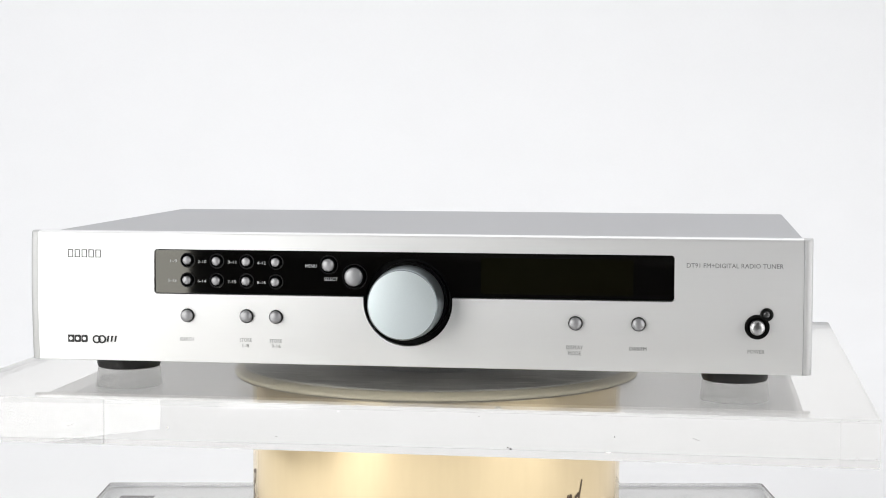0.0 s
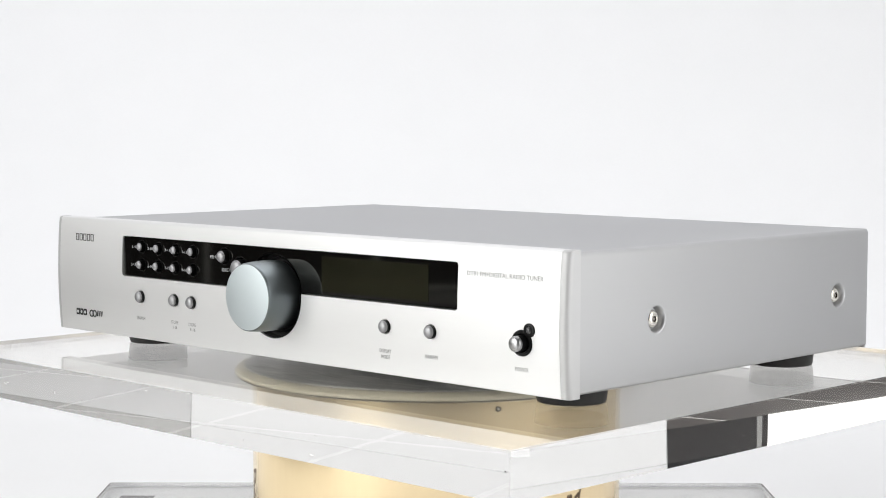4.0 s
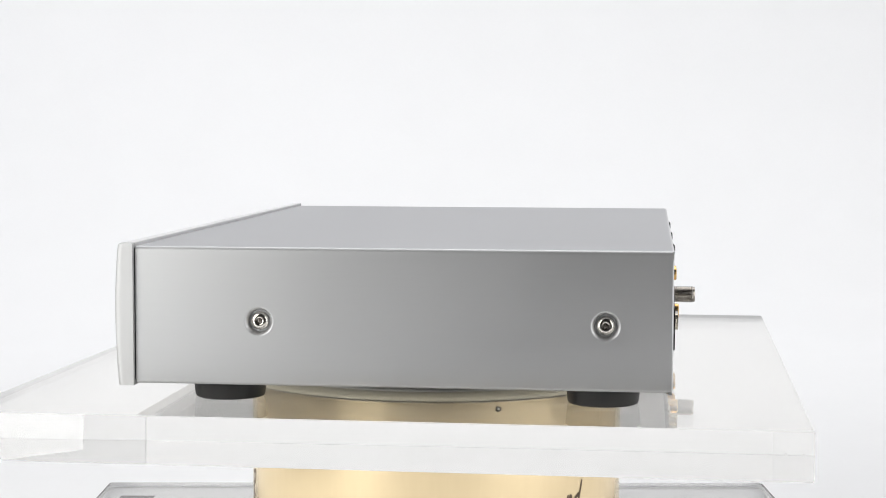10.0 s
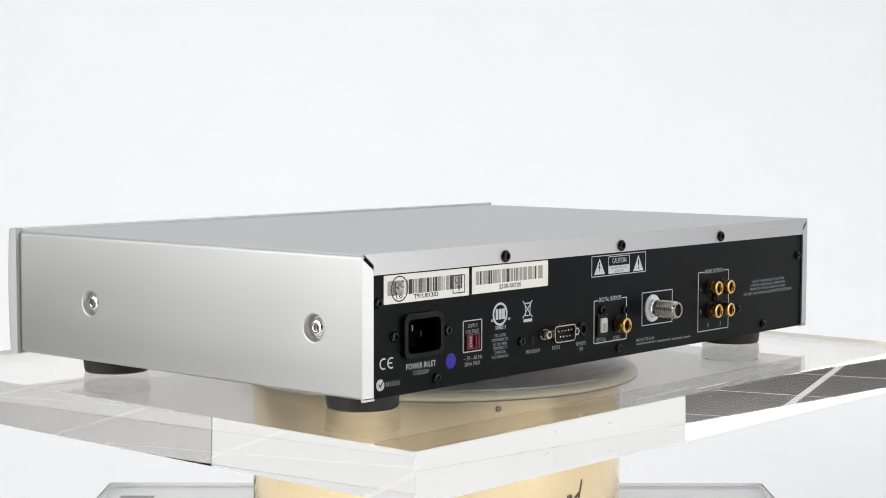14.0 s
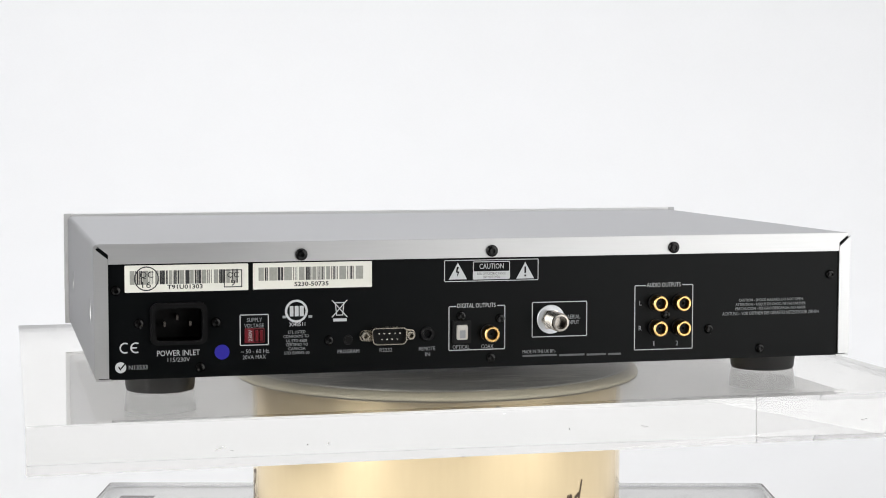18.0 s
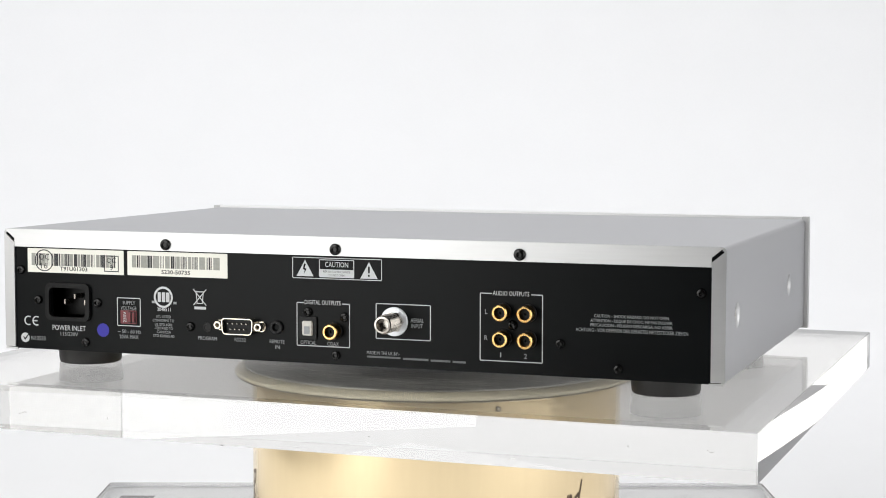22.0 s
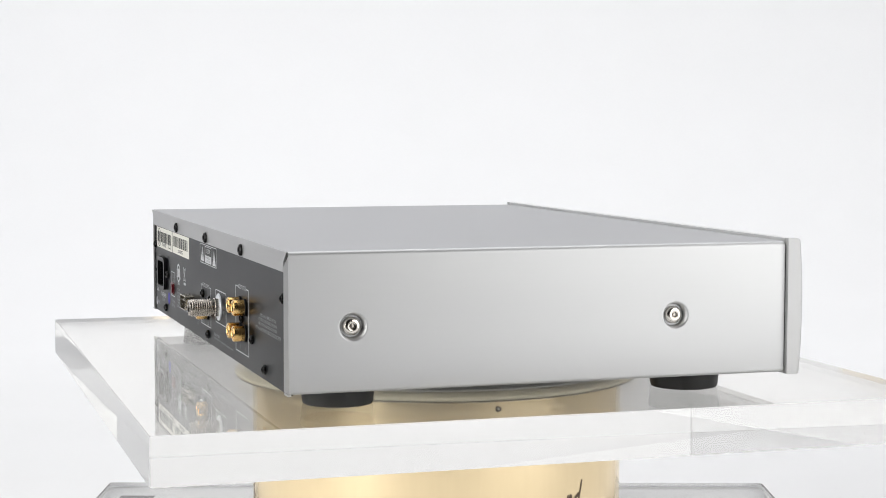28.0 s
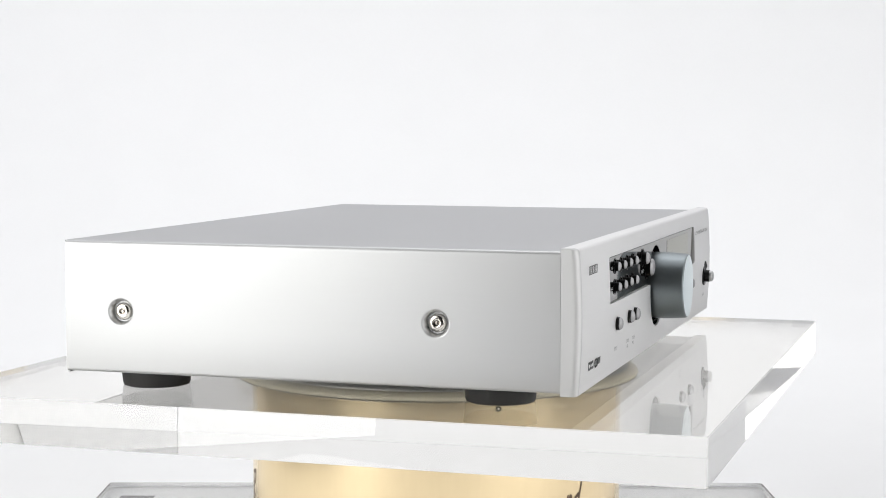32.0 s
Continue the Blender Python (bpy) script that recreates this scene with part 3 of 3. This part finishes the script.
def chassis(t):
    """The folded cover, the floor pan, the feet and the side screws."""
    zt, zb, r, q = 82.6, 11.3, 2.6, 1.7
    curl = [(q - q * math.cos(radians(a)), q - q * math.sin(radians(a))) for a in (80, 60, 40, 20)]
    out = [(C0 + 2.2, zb)] + [(C0 + u, zb + v) for u, v in curl] + [(C0, zb + q), (C0, zt - r)] + [(C0 + r - r * math.cos(radians(a)), zt - r + r * math.sin(radians(a))) for a in (15, 30, 45, 60, 75)] + [(C0 + r, zt), (C1 - r, zt)]
    out += [(C1 - r + r * math.sin(radians(a)), zt - r + r * math.cos(radians(a))) for a in (15, 30, 45, 60, 75)] + [(C1, zt - r), (C1, zb + q)] + [(C1 - u, zb + v) for u, v in reversed(curl)] + [(C1 - 2.2, zb)]
    inner = [(C1 - 2.2, zb + 1.2), (C1 - 1.2, zb + 2.0), (C1 - 1.2, zt - 2.6), (C1 - 2.6, zt - 1.2), (C0 + 2.6, zt - 1.2), (C0 + 1.2, zt - 2.6), (C0 + 1.2, zb + 2.0), (C0 + 2.2, zb + 1.2)]
    holes = []
    for y in (-65.0, 112.4):
        for s, x in ((-1, C0), (1, C1)):
            holes.append(lathe([(0, -8), (7.6, -8), (7.6, 8), (0, 8)], (x, y, 44.4), "x", 32))
    part("cover", cut(prism(out + inner, -129.9, REAR + 0.3), holes), COVER, t, "folded brushed silver metal cover")
    part("core", box(C0 + 6, C1 - 6, -132, REAR - 22, zb + 0.9, zt - 1.6), HOLE, t)
    part("gasket", prism(rounded(C0 + 0.6, C1 - 0.6, zb + 0.4, zt - 0.5, 3.0), -132.4, -129.6), PLASTIC, t)
    part("floor_pan", box(C0 + 2.3, C1 - 2.3, -130, REAR - 0.4, zb - 0.2, zb + 0.7), COVER, t)
    for y in (-65.0, 112.4):
        for s, x, ax in ((-1, C0, "-x"), (1, C1, "x")):
            rec = part("screw_recess", lathe([(8.0, 0.02), (7.5, 0.05), (7.0, -0.25), (6.2, -1.6), (5.6, -4.2), (0, -4.4)], (x, y, 44.4), ax, 36), COVER, t, "dished round screw recess")
            part("screw", lathe([(4.7, -4.2), (4.7, -2.9), (4.3, -2.1), (3.3, -1.5), (2.3, -1.3), (1.7, -1.5), (1.6, -3.2), (0, -3.3)], (x, y, 44.4), ax, 28), STEEL, rec, "bright steel socket screw")
            part("socket", lathe([(1.6, -3.1), (0.9, -3.0), (0.8, -1.9), (0, -1.8)], (x, y, 44.4), ax, 6), DULL, rec, "dull star socket")
    for x in (-173.5, 185.5):
        for y in (-89.0, 110.5):
            part("foot", lathe([(0, 0.05), (17.4, 0.05), (18.2, 0.4), (18.7, 1.4), (19.5, 9.5), (19.7, 11.0), (0, 11.0)], (x, y, 0), "z", 40), RUBBER, t, "round tapered black rubber foot")
    # rear folds of the cover
    y0, y1 = REAR + 0.25, REAR + 1.3
    part("top_lip", prism([(C0 + 1.0, zt - 0.2), (C1 - 1.0, zt - 0.2), (C1 - 7.6, zt - 5.6), (C1 - 7.6, zt - 10.6), (C0 + 7.6, zt - 10.6), (C0 + 7.6, zt - 5.6)], y0, y1), LIP, t, "folded rear lip of the cover")
    for s, x in ((1, C0), (-1, C1)):
        lip = prism([(x + s * 0.1, zb + 0.6), (x + s * 7.4, zb + 0.6), (x + s * 7.4, zt - 8.0), (x + s * 0.1, zt - 2.0)], y0, y1)
        for v in lip.verts:
            if abs(v.co.x - x) < 1:
                v.co.y -= 0.8
        part("side_lip", lip, LIP, t, "folded rear edge of the cover")
        part("pan_tab", box(*sorted((x + s * 0.6, x + s * 8.6)), REAR - 1, REAR + 1.0, zb - 1.0, zb + 0.1, 0.2), LIP, t)



def rear(t):
    panel = part("rear_panel", cut(box(C0 + 1.4, C1 - 1.4, REAR - 2, REAR, 10.9, 80.4), [box(*sorted((190.9, 166.7)), REAR - 9, REAR + 9, *sorted((30.8, 48.3)))]), BLACK, t, "matt black rear panel with white printing")

    def rear_screw(x, z, r=3.0, y=REAR, mat=SCREW):
        part("screw", lathe([(r, 0), (r, 0.8), (r * 0.8, 1.6), (r * 0.45, 1.9), (r * 0.42, 1.0), (0, 0.9)], (x, y, z), "y", 20), mat, t, "black panel screw")

    for x, z in (113.1, 75.6), (6.5, 75.7), (-101.0, 75.8):
        rear_screw(x, z, 3.3, REAR + 1.3)
    for x, z in (211.4, 58.1), (167.6, 16.4), (199.6, 40.5), (159.1, 40.1), (98.0, 28.6), (23.7, 40.0), (1.4, 37.9), (6.7, 16.2), (-123.5, 28.6), (-155.5, 16.4), (-199.3, 58.3), (-96.9, 37.5):
        rear_screw(x, z, 2.7)
    # stickers
    for (ax, az), (bx, bz), (c0, d0), (c1, d1), word, (wx, wz) in (
        ((206.8, 71.2), (141.6, 56.9), (204.1, 68.3), (146.8, 61.0), "T91U01303", (175.3, 59.5)),
        ((139.1, 71.2), (74.1, 57.1), (136.1, 68.8), (77.8, 61.7), "S230-50735", (107.4, 59.6)),
    ):
        lab = part("label", prism(rounded(*sorted((ax, bx)), *sorted((az, bz)), 0.5), REAR + 0.02, REAR + 0.14), LABEL, t, "off-white barcode sticker")
        rng = random.Random(7 if word[0] == "T" else 9)
        x, k = c0, 0
        while x > c1 + 1.0:
            run = rng.uniform(1.6, 4.4)
            if k % 2:
                n = 3 if run < 3 else 5
                for q in range(n):
                    w = rng.choice((0.3, 0.5, 0.8))
                    part("barcode_bar", box(x - run * q / n - w, x - run * q / n, REAR + 0.15, REAR + 0.2, min(d0, d1), max(d0, d1)), INK, lab)
            else:
                part("barcode_bar", box(max(x - run, c1), x, REAR + 0.15, REAR + 0.19, min(d0, d1), max(d0, d1)), BAR_GREY, lab)
            x, k = x - run - rng.uniform(0.3, 0.7), k + 1
        part("lettering", text_mesh(word, wx, wz, 2.4, 18.7, REAR + 0.2, True, 0.0, 0.02), INK, lab)
    sx, sz = 195.4, 64.1
    part("stamp", lathe([(5.9, 0), (6.5, 0), (6.5, 0.05), (5.9, 0.05), (5.9, 0)], (sx, REAR + 0.2, sz), "y", 40), INK, t, "round inspection stamp")
    for text, dz, h, w in (("QC", 1.8, 4.0, 7.2), ("16", -3.2, 3.4, 4.6)):
        part("lettering", text_mesh(text, sx, sz + dz, h, w, REAR + 0.22, True), INK, t)
    a, b = (154.7, 58.6), (144.9, 68.1)
    for x0, z0, x1, z1 in ((a[0], a[1], b[0], a[1] + 0.5), (a[0], b[1] - 0.5, b[0], b[1]), (a[0], a[1], a[0] - 0.5, b[1]), (b[0] + 0.5, a[1], b[0], b[1])):
        bar(t, x0, z0, x1, z1, INK, REAR + 0.16, "stamp")
    for text, f, h, w in (("QC", 0.68, 3.4, 6.2), ("9", 0.26, 3.2, 2.4)):
        part("lettering", text_mesh(text, (a[0] + b[0]) / 2, a[1] + f * (b[1] - a[1]), h, w, REAR + 0.22, True), INK, t)
    # mains inlet
    (ix0, iz0), (ix1, iz1) = (163.8, 28.7), (193.8, 51.2)
    ring = cut(prism(rounded(ix0, ix1, iz0, iz1, 4), REAR, REAR + 2.4), [prism(rounded(*sorted((166.4, 191.2)), *sorted((30.9, 48.3)), 3), REAR - 5, REAR + 9)])
    inlet = part("mains_inlet", ring, INLET, t, "black three-pin mains inlet")
    cav = box(*sorted((166.2, 191.3)), REAR - 16, REAR - 15, *sorted((30.8, 48.5)))
    part("inlet_floor", cav, PLASTIC, inlet)
    for x, z in (178.8, 42.5), (185.5, 39.1), (171.9, 39.0):
        part("pin", box(x - 0.6, x + 0.6, REAR - 15, REAR - 6.0, z - 1.5, z + 1.5, 0.3), DULL, inlet, "nickel contact pin")
    # voltage switch
    outline_box(t, 146.4, 27.0, 130.7, 43.8, WHITE_INK, 0.5)
    a, b = (143.8, 28.5), (133.1, 36.4)
    sw = part("voltage_switch", box(*sorted((a[0], b[0])), REAR, REAR + 0.8, *sorted((a[1], b[1])), 0.2), RED, t, "red voltage selector switch")
    part("slot", box(b[0] + 0.5, b[0] + 5.6, REAR + 0.82, REAR + 0.9, min(a[1], b[1]) + 0.6, max(a[1], b[1]) - 0.6), HOLE, sw, "dark slider slot")
    for x in (b[0] + 1.0, b[0] + 3.4):
        part("slider", box(x, x + 1.7, REAR + 0.9, REAR + 1.7, min(a[1], b[1]) + 1, max(a[1], b[1]) - 1, 0.2), RED, sw)
    me = text_mesh("230V", 0, 0, 2.0, 6.2, 0, True)
    for v in me.vertices:
        v.co = (v.co.z + (a[0] - 3.0) * K, (REAR + 0.9) * K, -v.co.x + (a[1] + b[1]) / 2 * K)
    part("lettering", me, WHITE_INK, sw)
    # blue spot
    part("blue_sticker", lathe([(0, 0), (4.0, 0), (4.0, 0.12), (0, 0.12)], (155.9, 145.0, 24.0), "y", 28), BLUE, t, "round blue inspection sticker")
    # approval marks as plain shapes
    ex, ez = 115.7, 44.9
    part("approval_mark", lathe([(5.0, 0), (6.2, 0), (6.2, 0.1), (5.0, 0.1), (5.0, 0)], (ex, REAR + 0.03, ez), "y", 36), WHITE_INK, t)
    for x0, x1 in ((-4.0, -1.8), (-1.2, 0.9), (1.6, 3.6)):
        bar(t, ex + x0, ez - 2.8, ex + x1, ez + 2.8, WHITE_INK, REAR, "approval_mark")
    for x, z in (122.2, 41.9), (108.1, 41.8):
        bar(t, x - 1.0, z - 0.7, x + 1.0, z + 0.7, GREY_INK, REAR, "approval_mark")
    tx, tz = 209.3, 17.4
    part("approval_mark", lathe([(0, 0), (2.9, 0), (2.9, 0.1), (0, 0.1)], (tx, REAR + 0.03, tz), "y", 28), WHITE_INK, t)
    part("approval_mark", prism([(tx + 1.4, tz + 0.4), (tx + 0.2, tz - 1.6), (tx - 2.6, tz + 1.8), (tx - 2.0, tz + 2.2), (tx + 0.2, tz - 0.4), (tx + 0.9, tz + 0.8)], REAR + 0.14, REAR + 0.18), BLACK, t)
    for cx, bar_too in ((206.9, False), (201.3, True)):
        bm = bmesh.new()
        arc = [radians(a) for a in range(58, 303, 12)]
        prism([(cx - 2.9 * math.cos(a), 27.7 + 2.9 * math.sin(a)) for a in arc] + [(cx - 2.15 * math.cos(a), 27.7 + 2.15 * math.sin(a)) for a in arc[::-1]], REAR + 0.02, REAR + 0.12, bm)
        if bar_too:
            box(cx - 0.6, cx + 2.2, REAR + 0.02, REAR + 0.12, 27.35, 28.05, bm=bm)
        part("conformity_mark", bm, WHITE_INK, t)
    # crossed bin
    bx, bz = 92.0, 45.6
    bm = bmesh.new()
    for p in ([(-4.4, 4.6), (-3.9, 4.8), (4.4, -4.4), (3.9, -4.7)], [(4.4, 4.6), (3.9, 4.8), (-4.4, -4.4), (-3.9, -4.7)]):
        prism([(bx + x, bz + z) for x, z in p], REAR + 0.02, REAR + 0.12, bm)
    for p in ([(-3.0, 3.6), (3.0, 3.6), (3.0, 3.0), (-3.0, 3.0)], [(-2.6, 3.0), (-2.1, 3.0), (-1.4, -3.6), (-1.9, -3.6)], [(2.6, 3.0), (2.1, 3.0), (1.4, -3.6), (1.9, -3.6)], [(-2, -3.2), (2, -3.2), (2, -3.7), (-2, -3.7)]):
        prism([(bx + x, bz + z) for x, z in p], REAR + 0.13, REAR + 0.17, bm)
    part("bin_symbol", bm, WHITE_INK, t)
    bar(t, 95.5, 38.7, 88.1, 40.3, WHITE_INK, REAR)
    # programming socket, serial port, remote jack
    part("program_socket", lathe([(0, 0.1), (1.9, 0.1), (2.0, 0.4), (2.6, 0.4), (2.7, 0)], (87.2, 145.0, 28.5), "y", 20), HOLE, t)
    sx, sz = 65.5, 30.4
    def shell(k):
        """A rounded D, wider along its top."""
        return [(sx + (x - sx) * (1 - 0.07 * (sz + 4.7 - z) / 9.4), z) for x, z in rounded(sx - 10.0 + k, sx + 10.0 - k, sz - 4.7 + k, sz + 4.7 - k, 2.4 - k)]

    port = part("serial_port", cut(prism(shell(0), REAR, REAR + 6), [prism(shell(0.55), REAR + 1, REAR + 9)]), SHELL, t, "nine-pin serial port in a steel shell")
    part("insert", prism(shell(0.62), REAR + 1.05, REAR + 2.6), PLASTIC, port)
    part("flange", prism(rounded(sx - 15.6, sx + 15.6, sz - 3.0, sz + 3.0, 2.6), REAR + 0.02, REAR + 0.6), SHELL, port, "tinned steel flange")
    for i in range(5):
        part("pin", lathe([(0.42, 0), (0.42, 3.6), (0, 4.0)], (sx + (i - 2) * 2.9, REAR + 2.2, sz + 1.6), "y", 10), STEEL, port)
        if i < 4:
            part("pin", lathe([(0.42, 0), (0.42, 3.6), (0, 4.0)], (sx + (i - 1.5) * 2.9, REAR + 2.2, sz - 1.6), "y", 10), STEEL, port)
    for x, z in (78.5, 30.7), (53.2, 30.4):
        part("jack_post", lathe([(2.7, 0), (2.7, 3.8), (2.4, 4.3), (1.5, 4.3), (1.4, 1.0), (0, 1.0)], (x, REAR + 0.6, z), "y", 6), SHELL, port, "hexagonal nickel jack post")
    part("remote_jack", lathe([(3.9, 0), (3.9, 1.6), (3.5, 2.0), (2.3, 2.0), (2.0, 1.4), (1.9, -6), (0, -6)], (43.1, 145.0, 30.5), "y", 28), PLASTIC, t, "black remote control jack")
    # digital outputs
    outline_box(t, 30.9, 20.6, -1.7, 45.4, WHITE_INK, 0.5, (26.5, 3.0))
    (ox, oz) = 23.5, 30.9
    opt = part("optical_socket", box(ox - 3.1, ox + 3.1, REAR, REAR + 2.6, oz - 4.1, oz + 4.1, 0.5), IVORY, t, "ivory plugged optical socket")
    part("socket_frame", cut(box(ox - 5.4, ox + 5.4, REAR, REAR + 1.4, oz - 6.3, oz + 6.3, 0.4), [box(ox - 3.2, ox + 3.2, REAR - 1, REAR + 3, oz - 4.2, oz + 4.2)]), PLASTIC, opt)
    part("shutter", box(ox - 1.6, ox + 1.6, REAR + 2.6, REAR + 2.9, oz - 3.2, oz + 1.2, 0.1), GREY_INK, opt)

    def phono(x, z):
        p = part("phono_socket", lathe([(4.4, 1.3), (4.5, 6.4), (4.35, 7.1), (3.9, 7.5), (3.2, 7.5), (2.85, 7.1), (2.7, 6.0), (2.65, 2.5), (0, 2.5)], (x, REAR, z), "y", 32), GOLD, t, "gold-plated phono socket")
        part("insulator", lathe([(4.9, 0), (4.9, 1.1), (4.7, 1.3), (0, 1.3)], (x, REAR, z), "y", 32), PLASTIC, p)
        part("core", lathe([(2.64, 2.6), (2.64, 4.4), (1.1, 4.4), (1.0, 3), (0, 3)], (x, REAR, z), "y", 16), PLASTIC, p)

    for x, z in (7.7, 29.9), (-91.4, 44.4), (-105.5, 44.2), (-91.5, 30.1), (-105.7, 29.9):
        phono(x, z)
    # aerial socket
    outline_box(t, -17.2, 26.6, -49.8, 46.5, WHITE_INK, 0.5)
    ax_, az_ = -28.3, 36.6
    aer = part("aerial_socket", lathe([(4.9, 3.0), (4.9, 17.6), (4.6, 18.2), (3.6, 18.3), (3.4, 17.6), (3.3, 12), (0, 12)], (ax_, REAR, az_), "y", 36), DULL, t, "threaded nickel aerial connector")
    part("washer", lathe([(0, 0.9), (7.8, 0.9), (8.1, 0.6), (8.1, 0)], (ax_, REAR, az_), "y", 40), ZINC, aer, "pale zinc washer")
    part("nut", lathe([(0, 3.4), (5.2, 3.4), (6.0, 2.9), (6.0, 0.9)], (ax_, REAR, az_), "y", 6), STEEL, aer, "hexagonal nut")
    for i in range(9):
        part("thread", lathe([(4.9, 0), (5.25, 0.35), (5.25, 0.7), (4.9, 1.05)], (ax_, REAR + 5.0 + i * 1.35, az_), "y", 28), DULL, aer)
    # audio outputs
    outline_box(t, -78.1, 17.4, -113.8, 54.5, WHITE_INK, 0.5, (-85.0, -107.2))
    # warning panel
    outline_box(t, 33.4, 58.8, -20.9, 70.8, WHITE_INK, 0.4)
    for px in ((25.6, 64.7), (-13.2, 64.4)):
        x, z = px
        part("warning_triangle", prism([(x - 5.2, z - 4.6), (x + 5.2, z - 4.6), (x, z + 4.6)], REAR + 0.02, REAR + 0.1), WHITE_INK, t)
    x, z = 25.6, 64.7
    part("warning_triangle", prism([(x + 0.6, z + 2.6), (x - 0.6, z + 2.2), (x + 0.3, z - 0.1), (x - 0.9, z - 0.3), (x + 0.6, z - 3.6), (x + 0.2, z - 1.0), (x + 1.3, z - 0.7)], REAR + 0.12, REAR + 0.16), BLACK, t)
    x, z = -13.2, 64.4
    bar(t, x - 0.5, z - 1.5, x + 0.5, z + 2.2, BLACK, REAR + 0.1, "warning_triangle", 0.06)
    bar(t, x - 0.5, z - 3.4, x + 0.5, z - 2.4, BLACK, REAR + 0.1, "warning_triangle", 0.06)
    outline_box(t, 17.0, 59.8, -4.3, 69.8, WHITE_INK, 0.4)
    bar(t, 16.7, 60.0, -4.0, 64.3, WHITE_INK, REAR, "warning_plate", 0.1)
    for text, x, z, w in (("RISK OF ELECTRIC SHOCK", 6.3, 63.0, 16.4), ("DO NOT OPEN", 6.3, 61.1, 9.4)):
        part("lettering", text_mesh(text, x, z, 1.3, w, REAR + 0.12, True), INK, t)
    # words
    for text, x, z, h, w, mat in (
        ("N13533", 200.2, 17.3, 2.4, 9.8, GREY_INK), ("POWER INLET", 179.0, 24.3, 3.0, 22.6, WHITE_INK), ("115/230V", 178.9, 20.7, 2.3, 11.8, GREY_INK),
        ("SUPPLY", 138.4, 40.8, 2.1, 8.2, GREY_INK), ("VOLTAGE", 138.7, 37.7, 2.1, 10.6, GREY_INK), ("~ 50 - 60 Hz", 138.2, 23.9, 2.2, 15.2, GREY_INK), ("20VA MAX", 138.6, 20.8, 2.2, 12.6, GREY_INK),
        ("3048511", 115.3, 37.8, 2.1, 8.8, WHITE_INK), ("ETL LISTED", 115.5, 33.6, 1.6, 9.4, GREY_INK), ("CONFORMS TO", 115.8, 31.3, 1.6, 14.0, GREY_INK), ("UL STD 6500", 115.7, 28.9, 1.6, 11.2, GREY_INK),
        ("CERTIFIED TO", 115.5, 26.8, 1.6, 12.0, GREY_INK), ("CAN/CSA", 115.5, 24.6, 1.6, 9.4, GREY_INK), ("STD E60065-00", 115.6, 22.3, 1.6, 13.8, GREY_INK),
        ("PROGRAM", 87.2, 22.2, 2.1, 12.0, GREY_INK), ("RS232", 66.3, 22.3, 2.1, 7.0, GREY_INK), ("REMOTE", 43.1, 22.3, 2.1, 9.2, GREY_INK), ("IN", 42.8, 19.2, 2.1, 2.8, GREY_INK),
        ("DIGITAL OUTPUTS", 14.9, 45.5, 2.5, 22.0, WHITE_INK), ("OPTICAL", 23.7, 22.6, 2.2, 9.6, GREY_INK), ("COAX", 8.6, 22.5, 2.2, 7.0, GREY_INK), ("CAUTION", 6.3, 67.1, 2.9, 14.0, WHITE_INK),
        ("AERIAL", -41.8, 37.7, 2.3, 7.8, GREY_INK), ("INPUT", -41.8, 34.6, 2.3, 6.6, GREY_INK), ("MADE IN THE UK BY:-", -21.6, 18.7, 1.9, 19.4, GREY_INK),
        ("AUDIO OUTPUTS", -95.8, 54.5, 2.5, 20.6, WHITE_INK), ("L", -81.8, 44.3, 2.6, 1.4, GREY_INK), ("R", -81.7, 30.0, 2.6, 1.7, GREY_INK), ("1", -90.1, 21.0, 2.6, 0.65, GREY_INK), ("2", -104.2, 20.9, 2.6, 1.6, GREY_INK),
        ("CAUTION - SHOCK HAZARD, DO NOT OPEN.", -162.4, 44.3, 1.9, 40.6, GREY_INK), ("ATTENTION - RISQUE DE CHOC, NE PAS ENLEVER.", -162.3, 41.8, 1.9, 44.4, GREY_INK),
        ("PRECAUCION - PELIGRO DESCARGA, NO ABRIR.", -162.3, 39.4, 1.9, 44.4, GREY_INK), ("ACHTUNG - VOR OEFFNEN DES GERAETES NETZSTECKER ZIEHEN", -162.3, 36.8, 1.9, 60.6, GREY_INK),
    ):
        writing(t, text, x, z, h, w, mat)
    # the maker's address, as bars
    for a, b in (((-11.9, 15.8), (-31.9, 17.0)), ((-33.5, 15.5), (-48.4, 16.8)), ((-49.7, 15.3), (-61.2, 16.6)), ((-62.5, 15.2), (-70.1, 16.5))):
        bar(t, a[0], a[1] + 0.1, b[0], b[1] - 0.1, FAINT_INK, REAR)


studio()
PLATTER, SLAB = stand()
TUNER = tuner()


def motions():
    rows = [(float(s), pose(0, 0, 0, 0, 0, -turned)) for s, turned in enumerate(TURNS)]
    for thing in (PLATTER, SLAB, TUNER):
        walk(thing, rows)


motions()
